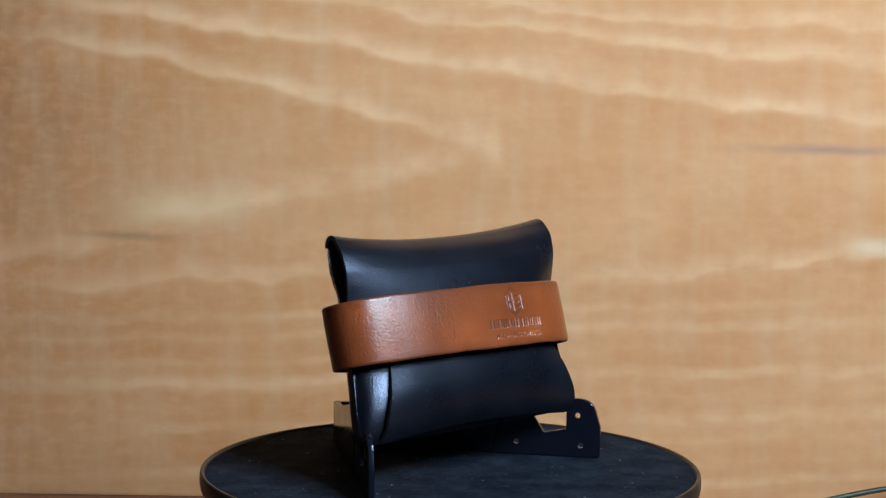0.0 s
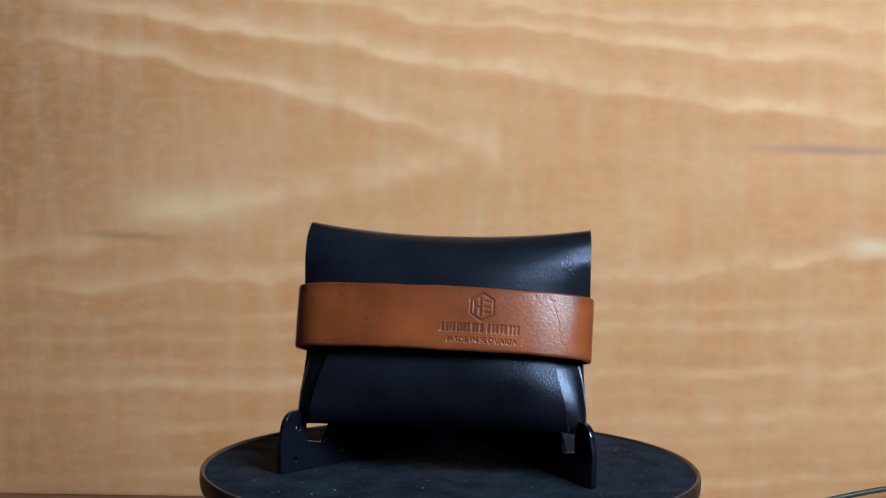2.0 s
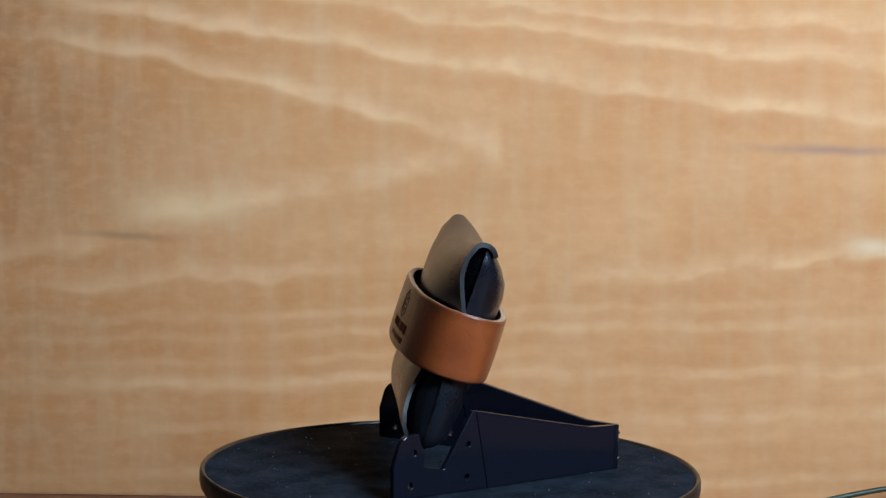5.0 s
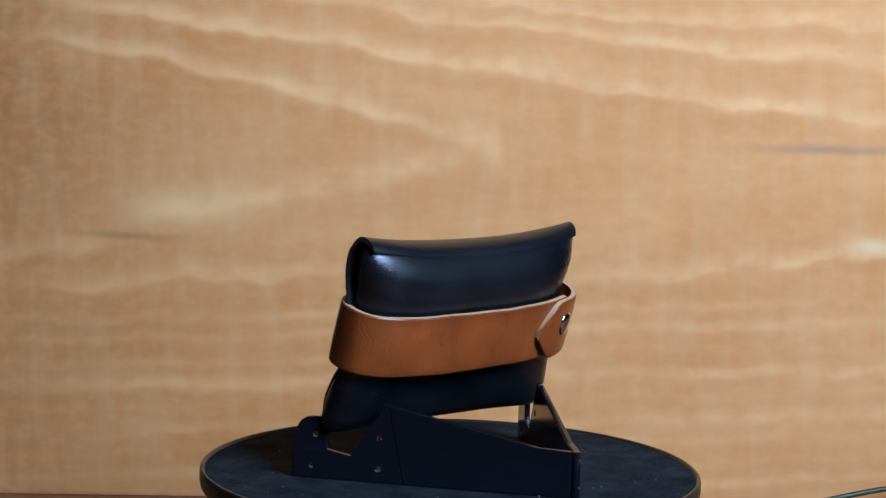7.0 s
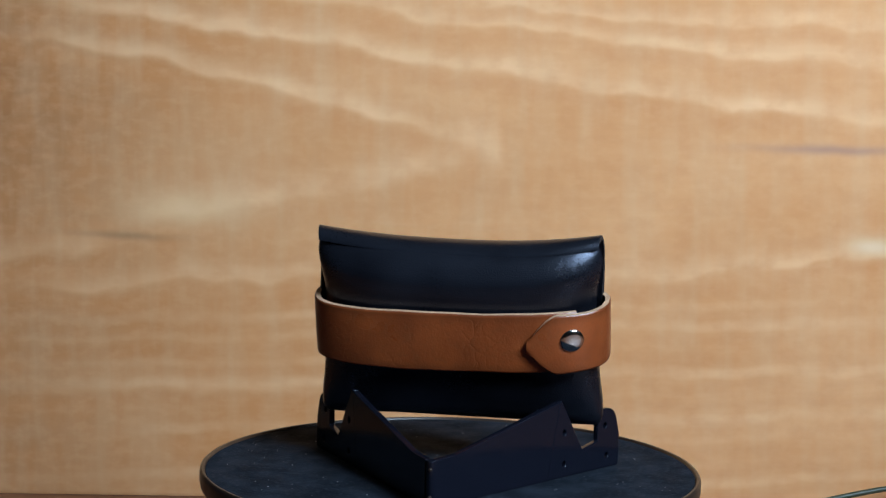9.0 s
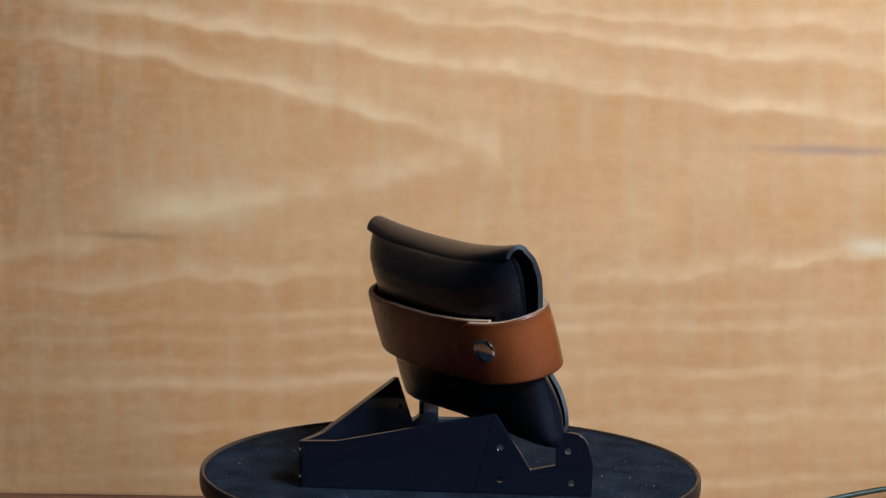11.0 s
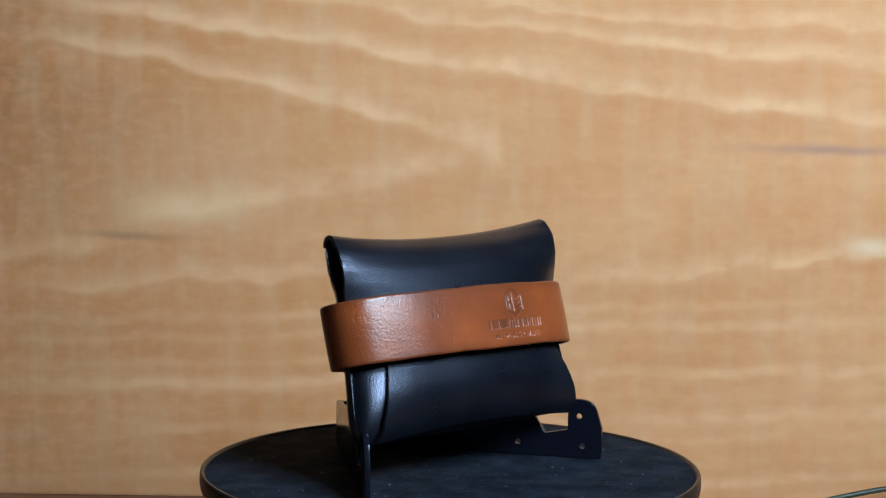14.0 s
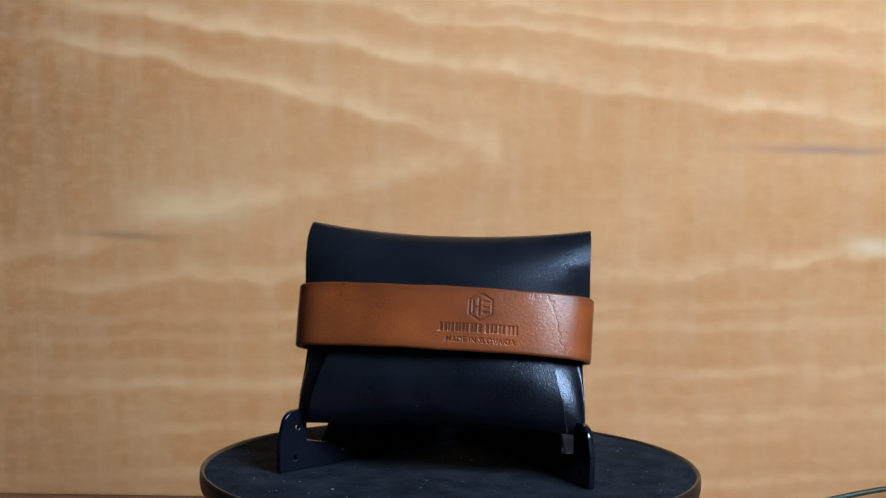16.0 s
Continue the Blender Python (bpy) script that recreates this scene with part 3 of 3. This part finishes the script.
SHAPES = [emblem_shape(), letter_shapes("MADE IN SLOVAKIA", 3.3, -9.2), *bar_shapes()]
front = run[(np.sin(ang) < 0) & (raw[:, 0] > STAMP_X - 19) & (raw[:, 0] < STAMP_X + 19)]
places = np.concatenate([np.linspace(0, total - 20, 170), np.linspace(total - 19, total, 40)])
places = places[(places < front.min()) | (places > front.max())]
places = np.sort(np.concatenate([places, np.linspace(front.min(), front.max(), 180)]))
NV = 113
vs = np.linspace(-1, 1, NV)
rows, sunk = [], []
for d in places:
    a = float(np.interp(d, run, ang))
    left = total - d
    lift = 2.75 * min(1, max(0, (62 - left) / 22)) ** 1.5 if left < 62 else 0
    x, y = band(a, lift)
    w = SW if left > 13 else SW * max(0.10, 1 - (1 - left / 13) ** 1.7)
    # the borders wander slightly, as cut by hand
    w = w + 0.12 * math.sin(d / 9.0) + 0.08 * math.sin(d / 3.7)
    zc = band_z(x, y)
    bow = 0.35 * (1 - vs ** 2)
    rows.append(np.stack([np.full(NV, x), y + np.sign(y) * bow, zc + vs * w], 1))
    sunk.append(np.stack([np.full(NV, x - STAMP_X if y < 0 and not lift else 99.0), vs * w], 1))
sunk = np.array(sunk)
dent = pressed(SHAPES, sunk[..., 0], sunk[..., 1])
# the pressed hide rounds over at the rim of each mark
soft = dent.copy()
soft[1:-1, 1:-1] = (4 * dent[1:-1, 1:-1] + dent[:-2, 1:-1] + dent[2:, 1:-1] + dent[1:-1, :-2] + dent[1:-1, 2:]) / 8
round_off = np.clip((np.abs(vs) - 0.93) / 0.07, 0, 1) ** 2 * 0.5
strap = part("strap", slab(to_bag(rows), (2.5 - RECESS * soft - round_off[None, :]) * MM, -1), (TAN, EDGE), pouch, "tan leather strap with raw pale edges")
across = strap.data.attributes.new("across", "FLOAT", "POINT")
across.data.foreach_set("value", np.tile(np.abs(vs), 2 * len(places)).astype(np.float32))
smooth(strap, 45)


def in_recess(name, bm, label):
    """Lays a flat shape on the floor of its recess in the strap's front."""
    bmesh.ops.triangulate(bm, faces=bm.faces)
    bmesh.ops.subdivide_edges(bm, edges=[e for e in bm.edges if e.calc_length() > 1.5], cuts=3)
    for v in bm.verts:
        x, z = v.co.x + STAMP_X, v.co.y
        _, yy = band(at_x(x))
        vv = max(-1, min(1, z / SW))
        v.co = to_bag([x, yy - 2.5 - 0.35 * (1 - vv * vv) + RECESS * 0.8, band_z(x, yy) + z])
    return part(name, bm, STAMP, strap, label)


in_recess("emblem", SHAPES[0], "stamped hexagonal emblem")
in_recess("stamped_letters", SHAPES[1], "small stamped line of capital letters")
for bm in SHAPES[2:]:
    in_recess("stamped_bar", bm, "")

# snap button on the lapped end
xs, ys = band(at_x(-50.3, False), 2.75)
x2, y2 = band(at_x(-49.3, False), 2.75)
pn = to_bag([xs, ys + 2.5 + 0.3, band_z(xs, ys) + 2.0])
tx = Vector(to_bag([x2, y2, 0]) - to_bag([xs, ys, 0])).normalized()
up = (LEAN.to_3x3() @ Vector((0, 0, 1))).normalized()
out = up.cross(tx).normalized()
if out.y < 0:
    out = -out
mat = Matrix.Translation(Vector(pn) - out * 0.0002) @ Matrix((out.cross(up) * -1, up, out)).transposed().to_4x4()
smooth(part("snap_button", lathe([(0, 0), (0.0050, 0), (0.0053, 0.0004), (0.0051, 0.0008), (0.0044, 0.0012), (0.0032, 0.0015), (0.0016, 0.0017), (0, 0.0018)], 40, mat), CHROME, strap, "domed nickel snap button"), 60)


# ---- what turns: the turntable carries the stand and the pouch round ----
def motions():
    # the spindle leans a little and the disc sits a little askew on it
    spindle, askew = pose(0.0004, 0, 0, 0.40, 0.64, 0), pose(0, 0, 0, -0.30, -0.38, 0)
    rows = [(t / 4, spindle @ pose(0, 0, 0, 0, 0, -25.8135 * (t / 4 - 1.6) + 1.7) @ askew) for t in range(65)]
    for thing in (turntable, stand, pouch):
        walk(thing, rows)


motions()
